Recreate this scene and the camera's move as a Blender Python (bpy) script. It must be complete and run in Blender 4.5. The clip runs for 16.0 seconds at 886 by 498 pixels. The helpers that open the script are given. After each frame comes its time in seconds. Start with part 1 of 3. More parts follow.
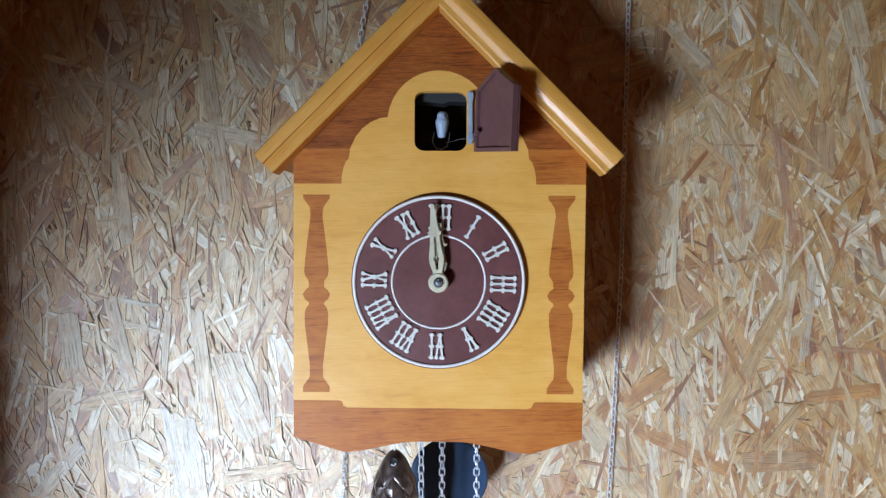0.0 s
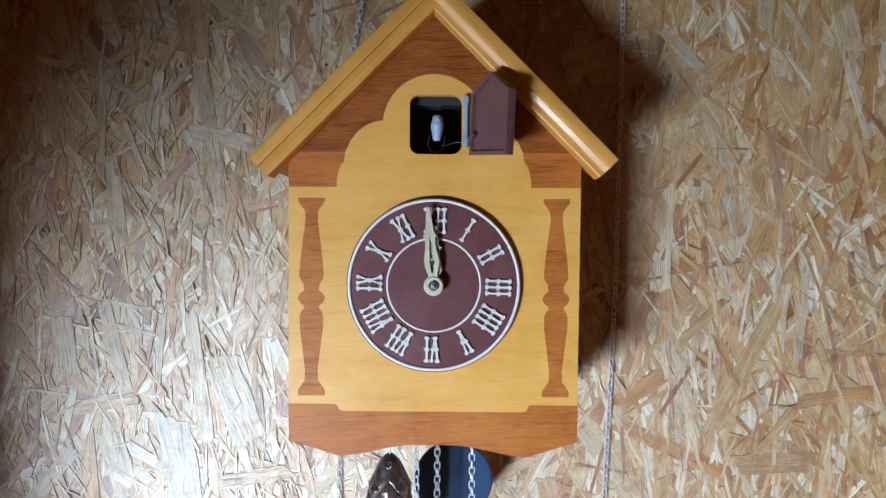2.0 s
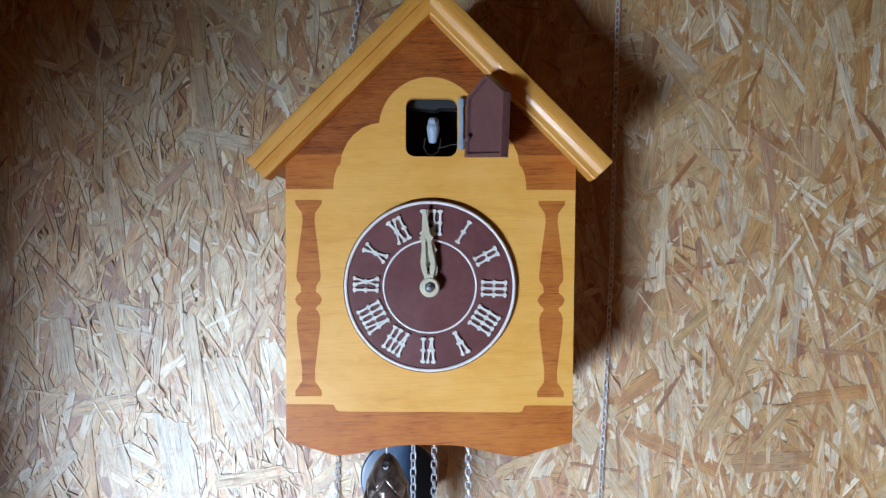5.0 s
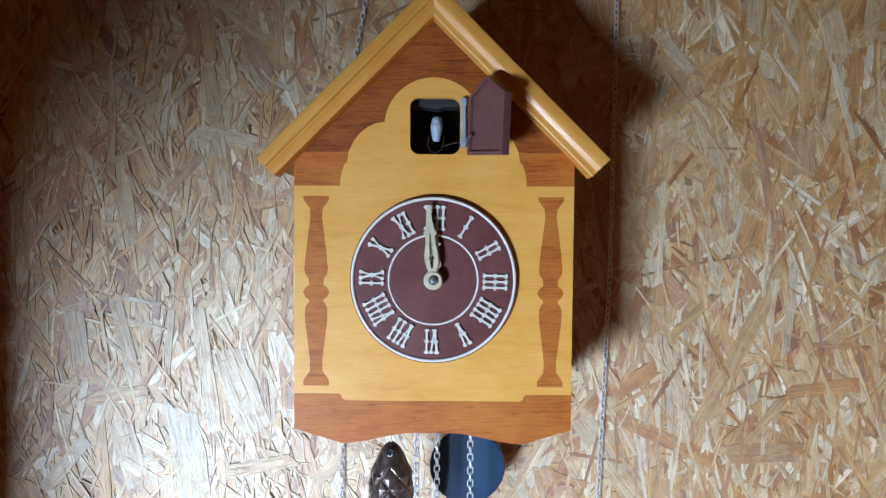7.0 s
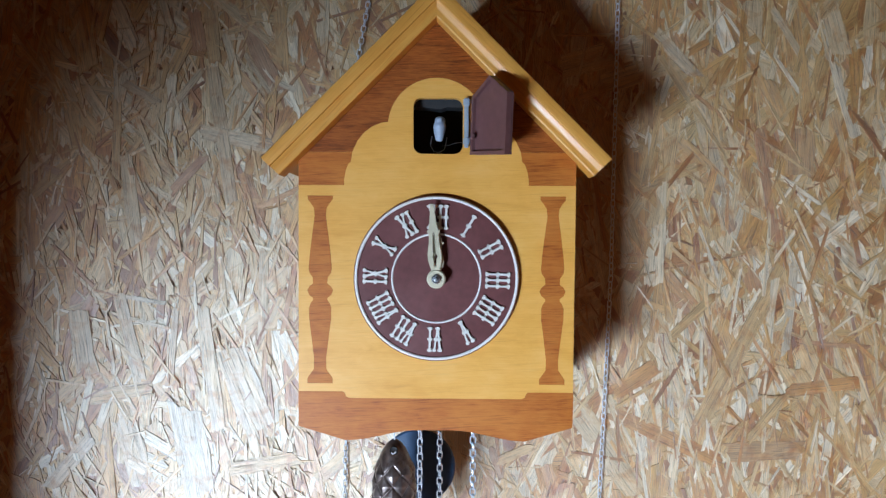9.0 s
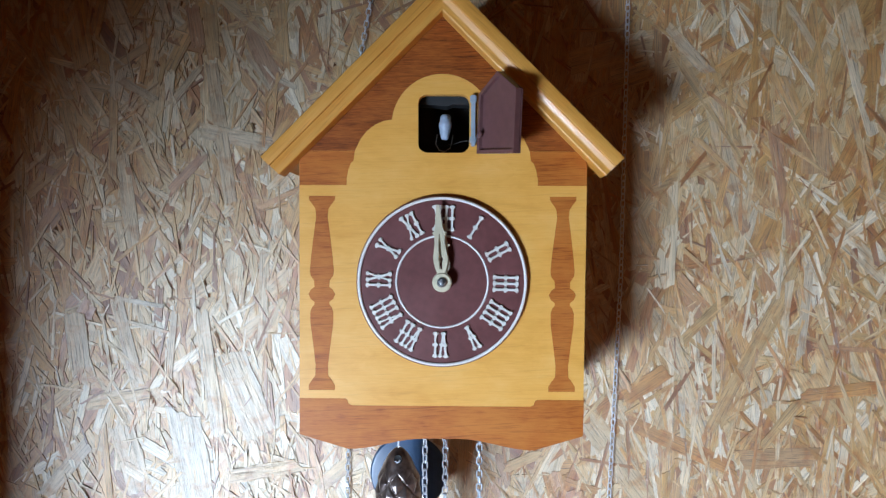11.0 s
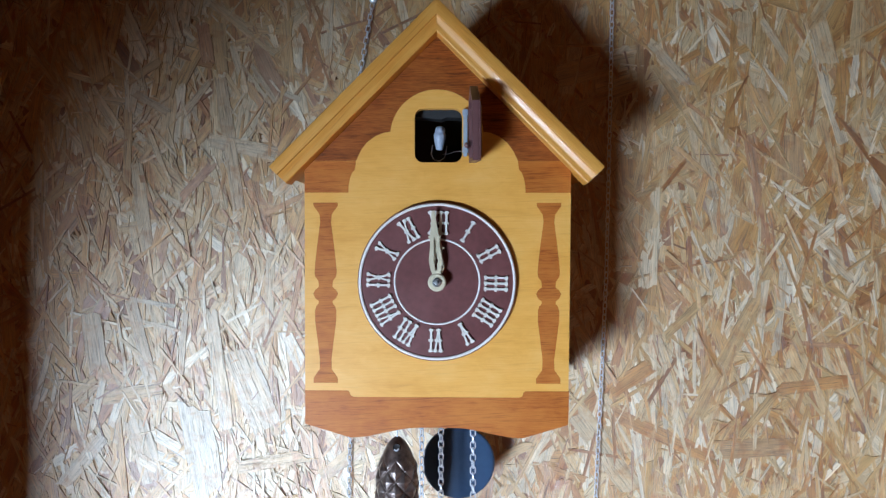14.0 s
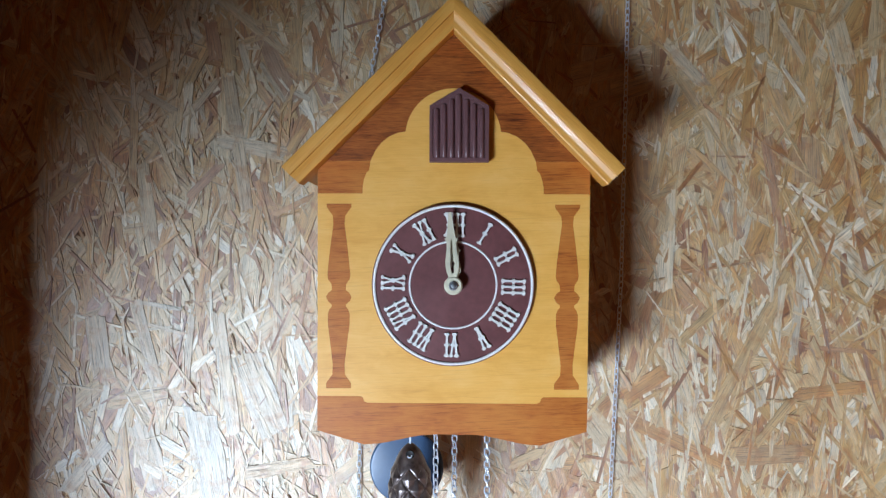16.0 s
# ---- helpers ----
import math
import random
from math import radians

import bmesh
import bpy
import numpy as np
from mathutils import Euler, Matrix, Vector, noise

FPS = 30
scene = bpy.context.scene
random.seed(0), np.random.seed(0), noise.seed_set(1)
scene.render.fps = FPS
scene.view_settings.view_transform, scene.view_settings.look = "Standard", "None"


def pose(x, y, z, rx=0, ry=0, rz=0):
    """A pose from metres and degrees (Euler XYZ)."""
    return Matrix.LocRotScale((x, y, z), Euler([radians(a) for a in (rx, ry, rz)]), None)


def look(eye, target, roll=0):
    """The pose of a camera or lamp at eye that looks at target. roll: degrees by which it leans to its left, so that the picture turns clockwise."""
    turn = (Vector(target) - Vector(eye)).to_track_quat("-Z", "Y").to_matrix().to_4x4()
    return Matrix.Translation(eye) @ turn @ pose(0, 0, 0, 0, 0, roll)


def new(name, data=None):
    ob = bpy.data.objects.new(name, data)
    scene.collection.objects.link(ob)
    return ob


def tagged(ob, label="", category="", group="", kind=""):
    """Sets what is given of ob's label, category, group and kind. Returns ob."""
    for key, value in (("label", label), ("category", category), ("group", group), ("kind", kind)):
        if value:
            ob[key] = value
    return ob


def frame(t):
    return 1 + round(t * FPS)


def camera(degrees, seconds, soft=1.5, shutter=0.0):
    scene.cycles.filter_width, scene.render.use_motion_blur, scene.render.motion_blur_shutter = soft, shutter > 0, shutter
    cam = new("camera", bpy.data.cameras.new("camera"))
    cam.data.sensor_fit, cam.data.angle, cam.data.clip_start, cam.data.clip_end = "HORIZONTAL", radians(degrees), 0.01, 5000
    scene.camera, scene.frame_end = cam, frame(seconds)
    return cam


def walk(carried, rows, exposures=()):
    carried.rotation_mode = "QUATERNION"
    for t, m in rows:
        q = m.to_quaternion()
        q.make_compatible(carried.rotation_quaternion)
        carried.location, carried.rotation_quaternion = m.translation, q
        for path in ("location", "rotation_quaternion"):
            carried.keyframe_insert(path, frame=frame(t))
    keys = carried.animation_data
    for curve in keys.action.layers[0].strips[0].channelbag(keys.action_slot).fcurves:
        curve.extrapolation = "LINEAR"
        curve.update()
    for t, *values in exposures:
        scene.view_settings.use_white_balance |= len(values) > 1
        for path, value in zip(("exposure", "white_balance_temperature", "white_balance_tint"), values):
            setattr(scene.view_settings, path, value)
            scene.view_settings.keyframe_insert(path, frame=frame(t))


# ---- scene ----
cam = camera(68.0, 16.0, soft=1.35)
walk(cam, [
    (0, pose(0.0093, -0.5259, 1.6309, 88.73, -0.32, 0.91)),
    (0.5, pose(0.0071, -0.5268, 1.6309, 88.70, -0.34, 0.86)),
    (1, pose(0.0057, -0.5265, 1.6308, 88.62, -0.44, 0.76)),
    (1.5, pose(0.0079, -0.5273, 1.6309, 88.84, -0.37, 0.67)),
    (2, pose(0.0093, -0.5261, 1.6315, 88.93, -0.33, 0.49)),
    (2.5, pose(0.0102, -0.5230, 1.6315, 88.69, -0.18, 0.58)),
    (3, pose(0.0069, -0.5216, 1.6322, 88.63, -0.22, 0.42)),
    (3.5, pose(0.0075, -0.5170, 1.6320, 88.60, -0.36, 0.21)),
    (4, pose(0.0084, -0.5197, 1.6332, 88.91, -0.19, 0.24)),
    (6.5, pose(0.0122, -0.5418, 1.6319, 88.75, -0.32, 0.46)),
    (7, pose(0.0106, -0.5437, 1.6304, 88.79, -0.30, 0.57)),
    (7.5, pose(0.0094, -0.5453, 1.6303, 88.77, -0.31, 0.47)),
    (8, pose(0.0110, -0.5462, 1.6312, 88.79, -0.21, 0.54)),
    (8.5, pose(0.0107, -0.5472, 1.6292, 88.65, -0.15, 0.71)),
    (9, pose(0.0088, -0.5475, 1.6289, 88.90, -0.28, 0.58)),
    (11.5, pose(0.0062, -0.5313, 1.6310, 88.78, -0.26, 0.78)),
    (12, pose(0.0074, -0.5318, 1.6306, 88.81, -0.22, 0.66)),
    (12.5, pose(0.0089, -0.5363, 1.6311, 88.93, -0.14, 0.55)),
    (13, pose(0.0096, -0.5459, 1.6314, 88.80, -0.06, 0.59)),
    (13.5, pose(0.0085, -0.5586, 1.6317, 89.06, -0.10, 0.47)),
    (14, pose(0.0096, -0.5654, 1.6311, 89.06, -0.10, 0.69)),
    (14.5, pose(0.0037, -0.5678, 1.6315, 89.38, -0.26, 0.55)),
    (15, pose(-0.0023, -0.5663, 1.6309, 89.55, -0.37, 0.56)),
    (15.5, pose(-0.0031, -0.5596, 1.6306, 89.33, -0.33, 0.22)),
    (16, pose(-0.0034, -0.5555, 1.6311, 89.25, -0.27, 0.40)),
])

# ---- light: daylight from one low window in front of the clock's wall, on the far side of the room ----
world = bpy.data.worlds.new("sky")
scene.world = world
world.use_nodes = True
wn = world.node_tree.nodes
sky = wn.new("ShaderNodeTexSky")
sky.sky_type, sky.sun_disc, sky.sun_elevation, sky.sun_rotation = "NISHITA", False, radians(35), radians(200)
world.node_tree.links.new(sky.outputs[0], wn["Background"].inputs[0])
wn["Background"].inputs[1].default_value = 0.1

WIN_X, WIN_Z, WIN_W, WIN_H, FRONT = -1.130, 0.930, 0.78, 0.70, -1.83
lamp = bpy.data.lights.new("window_light", "AREA")
lamp.shape, lamp.size, lamp.size_y = "RECTANGLE", WIN_W - 0.06, WIN_H - 0.06
lamp.energy, lamp.color = 230.0, (0.60, 0.770, 1.0)
new("window_light", lamp).matrix_world = look((WIN_X, FRONT + 0.01, WIN_Z), (WIN_X, 0, WIN_Z))
scene.view_settings.exposure = 0.0


# ---- materials ----
def material(name, base=(0.5, 0.5, 0.5), rough=0.5, metal=0.0, coat=0.0):
    m = bpy.data.materials.new(name)
    m.use_nodes = True
    b = m.node_tree.nodes["Principled BSDF"]
    b.inputs["Base Color"].default_value = (*base, 1)
    b.inputs["Roughness"].default_value = rough
    b.inputs["Metallic"].default_value = metal
    b.inputs["Coat Weight"].default_value = coat
    b.inputs["Coat Roughness"].default_value = 0.12
    return m, m.node_tree.nodes, m.node_tree.links, b


def ramp(nodes, stops):
    r = nodes.new("ShaderNodeValToRGB")
    e = r.color_ramp.elements
    while len(e) < len(stops):
        e.new(0.5)
    for k, (at, col) in zip(e, stops):
        k.position, k.color = at, (*col, 1)
    return r


def noise_of(nodes, links, coord, scale, stretch, detail=4.0, rough=0.6, distort=0.0):
    mp = nodes.new("ShaderNodeMapping")
    mp.inputs["Scale"].default_value = stretch
    n = nodes.new("ShaderNodeTexNoise")
    n.inputs["Scale"].default_value, n.inputs["Detail"].default_value = scale, detail
    n.inputs["Roughness"].default_value, n.inputs["Distortion"].default_value = rough, distort
    links.new(coord, mp.inputs["Vector"])
    links.new(mp.outputs[0], n.inputs["Vector"])
    return n.outputs["Fac"]


def math_node(nodes, links, op, a, b):
    n = nodes.new("ShaderNodeMath")
    n.operation = op
    for k, v in enumerate((a, b)):
        if isinstance(v, (int, float)):
            n.inputs[k].default_value = v
        else:
            links.new(v, n.inputs[k])
    return n.outputs[0]


def bump(nodes, links, bsdf, height, strength, distance):
    b = nodes.new("ShaderNodeBump")
    b.inputs["Strength"].default_value, b.inputs["Distance"].default_value = strength, distance
    links.new(height, b.inputs["Height"])
    links.new(b.outputs[0], bsdf.inputs["Normal"])


def wood(name, stops, rough, coat, fine=1.0, contrast=1.0, gloss=0.5, streaky=1.0):
    """Veneer with the grain along x."""
    m, nd, ln, b = material(name, rough=rough, coat=coat)
    b.inputs["Specular IOR Level"].default_value = gloss
    co = nd.new("ShaderNodeTexCoord").outputs["Object"]
    broad = noise_of(nd, ln, co, 10.0, (0.9, 1.0, 9.0), 3.0, 0.6, 0.6)
    grain = noise_of(nd, ln, co, 60.0 * fine, (0.55, 1.0, 14.0), 6.0, 0.7, 0.35)
    pores = noise_of(nd, ln, co, 420.0, (0.35, 1.0, 5.0), 3.0, 0.6)
    flame = noise_of(nd, ln, co, 30.0, (1.0, 1.0, 2.6), 5.0, 0.65, 1.2)
    cloud = noise_of(nd, ln, co, 45.0, (1.0, 1.0, 1.6), 2.0, 0.5)
    mix = math_node(nd, ln, "MULTIPLY", grain, 0.65 * streaky)
    mix = math_node(nd, ln, "ADD", mix, math_node(nd, ln, "MULTIPLY", flame, 0.75 - 0.65 * streaky))
    mix = math_node(nd, ln, "ADD", mix, math_node(nd, ln, "MULTIPLY", broad, 0.25))
    mix = math_node(nd, ln, "ADD", mix, math_node(nd, ln, "MULTIPLY", math_node(nd, ln, "SUBTRACT", cloud, 0.5), 0.35))
    mix = math_node(nd, ln, "ADD", mix, math_node(nd, ln, "MULTIPLY", math_node(nd, ln, "SUBTRACT", pores, 0.5), 0.4 * contrast))
    r = ramp(nd, stops)
    ln.new(mix, r.inputs[0])
    # fine dark vessel lines, a little aslant
    tilt = nd.new("ShaderNodeMapping")
    tilt.inputs["Rotation"].default_value = (0, radians(3.5), 0)
    ln.new(co, tilt.inputs["Vector"])
    vessel = ramp(nd, [(0.56, (1, 1, 1)), (0.70, (1 - 0.4 * contrast, 1 - 0.5 * contrast, 1 - 0.55 * contrast))])
    ln.new(noise_of(nd, ln, tilt.outputs[0], 330.0, (0.10, 1.0, 2.6), 3.0, 0.6, 0.4), vessel.inputs[0])
    lined = nd.new("ShaderNodeMix")
    lined.data_type, lined.blend_type = "RGBA", "MULTIPLY"
    lined.inputs[0].default_value = 1.0
    ln.new(r.outputs[0], lined.inputs[6])
    ln.new(vessel.outputs[0], lined.inputs[7])
    ln.new(lined.outputs[2], b.inputs["Base Color"])
    ro = math_node(nd, ln, "ADD", math_node(nd, ln, "MULTIPLY", cloud, 0.2), rough - 0.1)
    ln.new(ro, b.inputs["Roughness"])
    bump(nd, ln, b, mix, 0.12, 0.0006)
    return m


MAPLE = wood("honey_maple_veneer", [(0.25, (0.68, 0.305, 0.045)), (0.5, (0.80, 0.400, 0.078)), (0.75, (0.87, 0.490, 0.135))], 0.42, 0.15, 1.5, 0.2, 0.5, 0.5)
ROOFWOOD = wood("varnished_roof_wood", [(0.25, (0.62, 0.262, 0.040)), (0.55, (0.75, 0.355, 0.066)), (0.8, (0.82, 0.44, 0.11))], 0.45, 0.10, 1.3, 0.4)
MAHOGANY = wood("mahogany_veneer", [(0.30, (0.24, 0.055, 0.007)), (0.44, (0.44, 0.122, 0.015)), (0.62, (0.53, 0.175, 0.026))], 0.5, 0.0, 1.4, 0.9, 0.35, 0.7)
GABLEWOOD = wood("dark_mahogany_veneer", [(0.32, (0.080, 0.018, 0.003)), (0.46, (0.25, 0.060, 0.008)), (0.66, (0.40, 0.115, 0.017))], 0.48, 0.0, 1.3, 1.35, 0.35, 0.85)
CASEWOOD = wood("plain_case_wood", [(0.3, (0.20, 0.09, 0.03)), (0.7, (0.36, 0.18, 0.07))], 0.6, 0.0)


def plastic(name, base, rough, spots=0.25):
    m, nd, ln, b = material(name, base, rough)
    co = nd.new("ShaderNodeTexCoord").outputs["Object"]
    n = noise_of(nd, ln, co, 220.0, (1, 1, 1), 4.0)
    big = noise_of(nd, ln, co, 40.0, (1, 1, 1), 3.0)
    f = math_node(nd, ln, "ADD", math_node(nd, ln, "MULTIPLY", n, 0.5), math_node(nd, ln, "MULTIPLY", big, 0.5))
    r = ramp(nd, [(0.3, tuple(c * (1 - spots) for c in base)), (0.7, tuple(min(1, c * (1 + spots)) for c in base))])
    ln.new(f, r.inputs[0])
    ln.new(r.outputs[0], b.inputs["Base Color"])
    ln.new(math_node(nd, ln, "ADD", math_node(nd, ln, "MULTIPLY", big, 0.25), rough - 0.12), b.inputs["Roughness"])
    bump(nd, ln, b, n, 0.08, 0.0004)
    return m


DIALBROWN = plastic("brown_dial_plastic", (0.140, 0.047, 0.045), 0.36)
DOORBROWN = plastic("mauve_brown_plastic", (0.15, 0.068, 0.068), 0.36, 0.2)
CREAM = plastic("cream_plastic", (0.72, 0.71, 0.66), 0.42, 0.15)
HANDCREAM = plastic("ivory_hand_plastic", (0.58, 0.53, 0.38), 0.4, 0.15)
WHITE = plastic("white_ring_paint", (0.80, 0.78, 0.76), 0.5, 0.1)
BIRDGREY = plastic("pale_grey_bird_plastic", (0.34, 0.41, 0.52), 0.45, 0.3)
BLACK = plastic("matt_black", (0.012, 0.012, 0.013), 0.7)
HINGEGREY = plastic("grey_hinge_plastic", (0.33, 0.39, 0.46), 0.4)
BOBBLUE = plastic("dark_blue_lacquer", (0.027, 0.064, 0.130), 0.34, 0.15)
LEVER = plastic("dark_grey_lever", (0.022, 0.024, 0.027), 0.5)
STEEL = material("chain_steel", (0.74, 0.81, 0.90), 0.26, 0.35)[0]
DULLSTEEL = material("dull_chain_steel", (0.78, 0.82, 0.87), 0.30, 0.4)[0]
NUTSTEEL = material("nut_steel", (0.46, 0.48, 0.50), 0.32, 0.9)[0]


def bronze():
    m, nd, ln, b = material("brown_bronzed_iron", (0.05, 0.03, 0.022), 0.38, 0.75, 1.0)
    b.inputs["Coat Roughness"].default_value = 0.30
    co = nd.new("ShaderNodeTexCoord").outputs["Object"]
    n = noise_of(nd, ln, co, 180.0, (1, 1, 1), 4.0)
    r = ramp(nd, [(0.35, (0.075, 0.050, 0.043)), (0.7, (0.26, 0.205, 0.185))])
    ln.new(n, r.inputs[0])
    ln.new(r.outputs[0], b.inputs["Base Color"])
    bump(nd, ln, b, n, 0.25, 0.0006)
    return m


BRONZE = bronze()

TONES = [(0.00, (0.200, 0.075, 0.014)), (0.07, (0.310, 0.126, 0.026)), (0.22, (0.400, 0.205, 0.052)), (0.42, (0.430, 0.256, 0.088)), (0.64, (0.450, 0.302, 0.135)), (0.84, (0.480, 0.365, 0.212)), (1.00, (0.580, 0.490, 0.350))]


def chip(name, source, tone=None):
    """Wood strand: grain along u of its own map; tone by island, by object, or one fixed colour."""
    m, nd, ln, b = material(name, rough=0.42)
    b.inputs["Specular IOR Level"].default_value = 1.0
    b.inputs["IOR"].default_value = 1.83
    uv = nd.new("ShaderNodeTexCoord").outputs["UV"]
    grain = noise_of(nd, ln, uv, 700.0, (0.05, 1.4, 1.0), 4.0, 0.7)
    band = noise_of(nd, ln, uv, 90.0, (0.16, 1.6, 1.0), 3.0, 0.6)
    if tone is None:
        geo = nd.new("ShaderNodeNewGeometry" if source == "island" else "ShaderNodeObjectInfo")
        r = ramp(nd, TONES)
        ln.new(geo.outputs["Random Per Island" if source == "island" else "Random"], r.inputs[0])
        col = r.outputs[0]
    else:
        rgb = nd.new("ShaderNodeRGB")
        rgb.outputs[0].default_value = (*tone, 1)
        col = rgb.outputs[0]
    fibre = noise_of(nd, ln, uv, 1500.0, (0.022, 1.0, 1.0), 3.0, 0.7, 0.15)
    crack = ramp(nd, [(0.34, (0.0, 0.0, 0.0)), (0.46, (1.0, 1.0, 1.0))])
    ln.new(fibre, crack.inputs[0])
    streak = math_node(nd, ln, "ADD", math_node(nd, ln, "MULTIPLY", grain, 0.6), math_node(nd, ln, "MULTIPLY", band, 0.5))
    streak = math_node(nd, ln, "MULTIPLY", streak, math_node(nd, ln, "ADD", math_node(nd, ln, "MULTIPLY", crack.outputs[0], 0.62), 0.41))
    # resin-soaked patches, orange and darker
    co = nd.new("ShaderNodeTexCoord").outputs["Object"]
    soak = ramp(nd, [(0.50, (1.0, 1.0, 1.0)), (0.68, (0.80, 0.56, 0.32))])
    ln.new(noise_of(nd, ln, co, 70.0, (1.0, 1.0, 0.8), 5.0, 0.65, 0.8), soak.inputs[0])
    stained = nd.new("ShaderNodeMix")
    stained.data_type, stained.blend_type = "RGBA", "MULTIPLY"
    stained.inputs[0].default_value = 1.0
    ln.new(col, stained.inputs[6])
    ln.new(soak.outputs[0], stained.inputs[7])
    hsv = nd.new("ShaderNodeHueSaturation")
    ln.new(stained.outputs[2], hsv.inputs["Color"])
    ln.new(math_node(nd, ln, "POWER", math_node(nd, ln, "MULTIPLY", streak, 2.12), 1.3), hsv.inputs["Value"])
    ln.new(hsv.outputs[0], b.inputs["Base Color"])
    ln.new(math_node(nd, ln, "ADD", math_node(nd, ln, "MULTIPLY", band, 0.25), 0.40), b.inputs["Roughness"])
    bump(nd, ln, b, streak, 0.5, 0.0010)
    return m


CHIPS = chip("board_strands", "island")
PALE, WHITE_CHIP = chip("pale_strand", "", (0.420, 0.303, 0.165)), chip("bleached_strand", "", (0.386, 0.303, 0.191))
STRAW, AMBER = chip("straw_strand", "", (0.400, 0.250, 0.099)), chip("amber_strand", "", (0.372, 0.177, 0.045))
RED, UMBER = chip("reddish_strand", "", (0.337, 0.167, 0.067)), chip("umber_strand", "", (0.301, 0.164, 0.071))
GREY, ROSE = chip("grey_strand", "", (0.386, 0.274, 0.149)), chip("rose_brown_strand", "", (0.365, 0.210, 0.084))
LOOSE = chip("single_strand", "object")


def plain_wall(name, base):
    m, nd, ln, b = material(name, base, 0.8)
    co = nd.new("ShaderNodeTexCoord").outputs["Object"]
    n = noise_of(nd, ln, co, 30.0, (1, 1, 1), 5.0)
    r = ramp(nd, [(0.3, tuple(c * 0.75 for c in base)), (0.7, tuple(c * 1.15 for c in base))])
    ln.new(n, r.inputs[0])
    ln.new(r.outputs[0], b.inputs["Base Color"])
    bump(nd, ln, b, n, 0.3, 0.002)
    return m


RESIN = plain_wall("dark_board_core", (0.20, 0.085, 0.028))
BOARDING = plain_wall("plain_boarding", (0.17, 0.064, 0.017))
BOUNCEBOARD = plain_wall("pale_bounce_boarding", (0.36, 0.135, 0.036))
FLOORING = plain_wall("plain_floor", (0.10, 0.05, 0.025))


# ---- helpers for meshes ----
def mesh_of(name, bm, mat, smooth=None):
    bmesh.ops.recalc_face_normals(bm, faces=bm.faces)
    me = bpy.data.meshes.new(name)
    bm.to_mesh(me)
    bm.free()
    me.materials.append(mat)
    if smooth is not None:
        me.shade_smooth()
        me.set_sharp_from_angle(angle=radians(smooth))
    return me


def part(name, bm, mat, parent, label="", at=None, smooth=None):
    ob = new(name, mesh_of(name, bm, mat, smooth))
    ob.parent = parent
    if at is not None:
        ob.matrix_basis = at
    return tagged(ob, label)


def thing(name, label, category, at, group=""):
    ob = new(name)
    ob.empty_display_size = 0.02
    ob.matrix_basis = at
    return tagged(ob, label, category, group)


def box(x0, x1, y0, y1, z0, z1, edge=0.0):
    bm = bmesh.new()
    bmesh.ops.create_cube(bm, size=1.0)
    for v in bm.verts:
        v.co = ((x0 + x1) / 2 + v.co.x * (x1 - x0), (y0 + y1) / 2 + v.co.y * (y1 - y0), (z0 + z1) / 2 + v.co.z * (z1 - z0))
    if edge:
        bmesh.ops.bevel(bm, geom=bm.edges[:], offset=edge, segments=2, affect="EDGES")
    return bm


def plate(outline, y_front, y_back, holes=(), edge=0.0):
    """A board of the outline (x, z), with holes through it, from y_front to y_back."""
    bm = bmesh.new()
    edges = []
    for loop in (outline, *holes):
        vs = [bm.verts.new((x, y_front, z)) for x, z in loop]
        edges += [bm.edges.new((a, b)) for a, b in zip(vs, vs[1:] + vs[:1])]
    bmesh.ops.triangle_fill(bm, use_beauty=True, use_dissolve=False, edges=edges)
    bmesh.ops.recalc_face_normals(bm, faces=bm.faces)
    got = bmesh.ops.extrude_face_region(bm, geom=bm.faces[:])
    for v in got["geom"]:
        if isinstance(v, bmesh.types.BMVert):
            v.co.y = y_back
    if edge:
        bmesh.ops.recalc_face_normals(bm, faces=bm.faces)
        rim = [e for e in bm.edges if len(e.link_faces) == 2 and e.calc_face_angle(0) > 1.2 and all(abs(v.co.y - y_front) < 1e-6 for v in e.verts)]
        bmesh.ops.bevel(bm, geom=rim, offset=edge, segments=2, affect="EDGES")
    return bm


def arc(cx, cz, r, a0, a1, n):
    return [(cx + r * math.cos(radians(a0 + (a1 - a0) * i / n)), cz + r * math.sin(radians(a0 + (a1 - a0) * i / n))) for i in range(n + 1)]


def rounded(x0, x1, z0, z1, r, n=6):
    return arc(x1 - r, z1 - r, r, 0, 90, n) + arc(x0 + r, z1 - r, r, 90, 180, n) + arc(x0 + r, z0 + r, r, 180, 270, n) + arc(x1 - r, z0 + r, r, 270, 360, n)


def turned(profile, n=48, axis="y", squash=1.0):
    """A lathe form: profile of (radius, along); axis y points to the room, z up."""
    bm = bmesh.new()
    rings = []
    for r, h in profile:
        ring = []
        for i in range(n):
            a = 2 * math.pi * i / n
            c, s = r * math.cos(a), r * math.sin(a) * squash
            ring.append(bm.verts.new((c, h, s) if axis == "y" else (c, s, h)))
        rings.append(ring)
    for a, b in zip(rings, rings[1:]):
        for i in range(n):
            bm.faces.new((a[i], a[(i + 1) % n], b[(i + 1) % n], b[i]))
    bm.faces.new(rings[0])
    bm.faces.new(rings[-1])
    bmesh.ops.remove_doubles(bm, verts=bm.verts, dist=1e-7)
    return bm


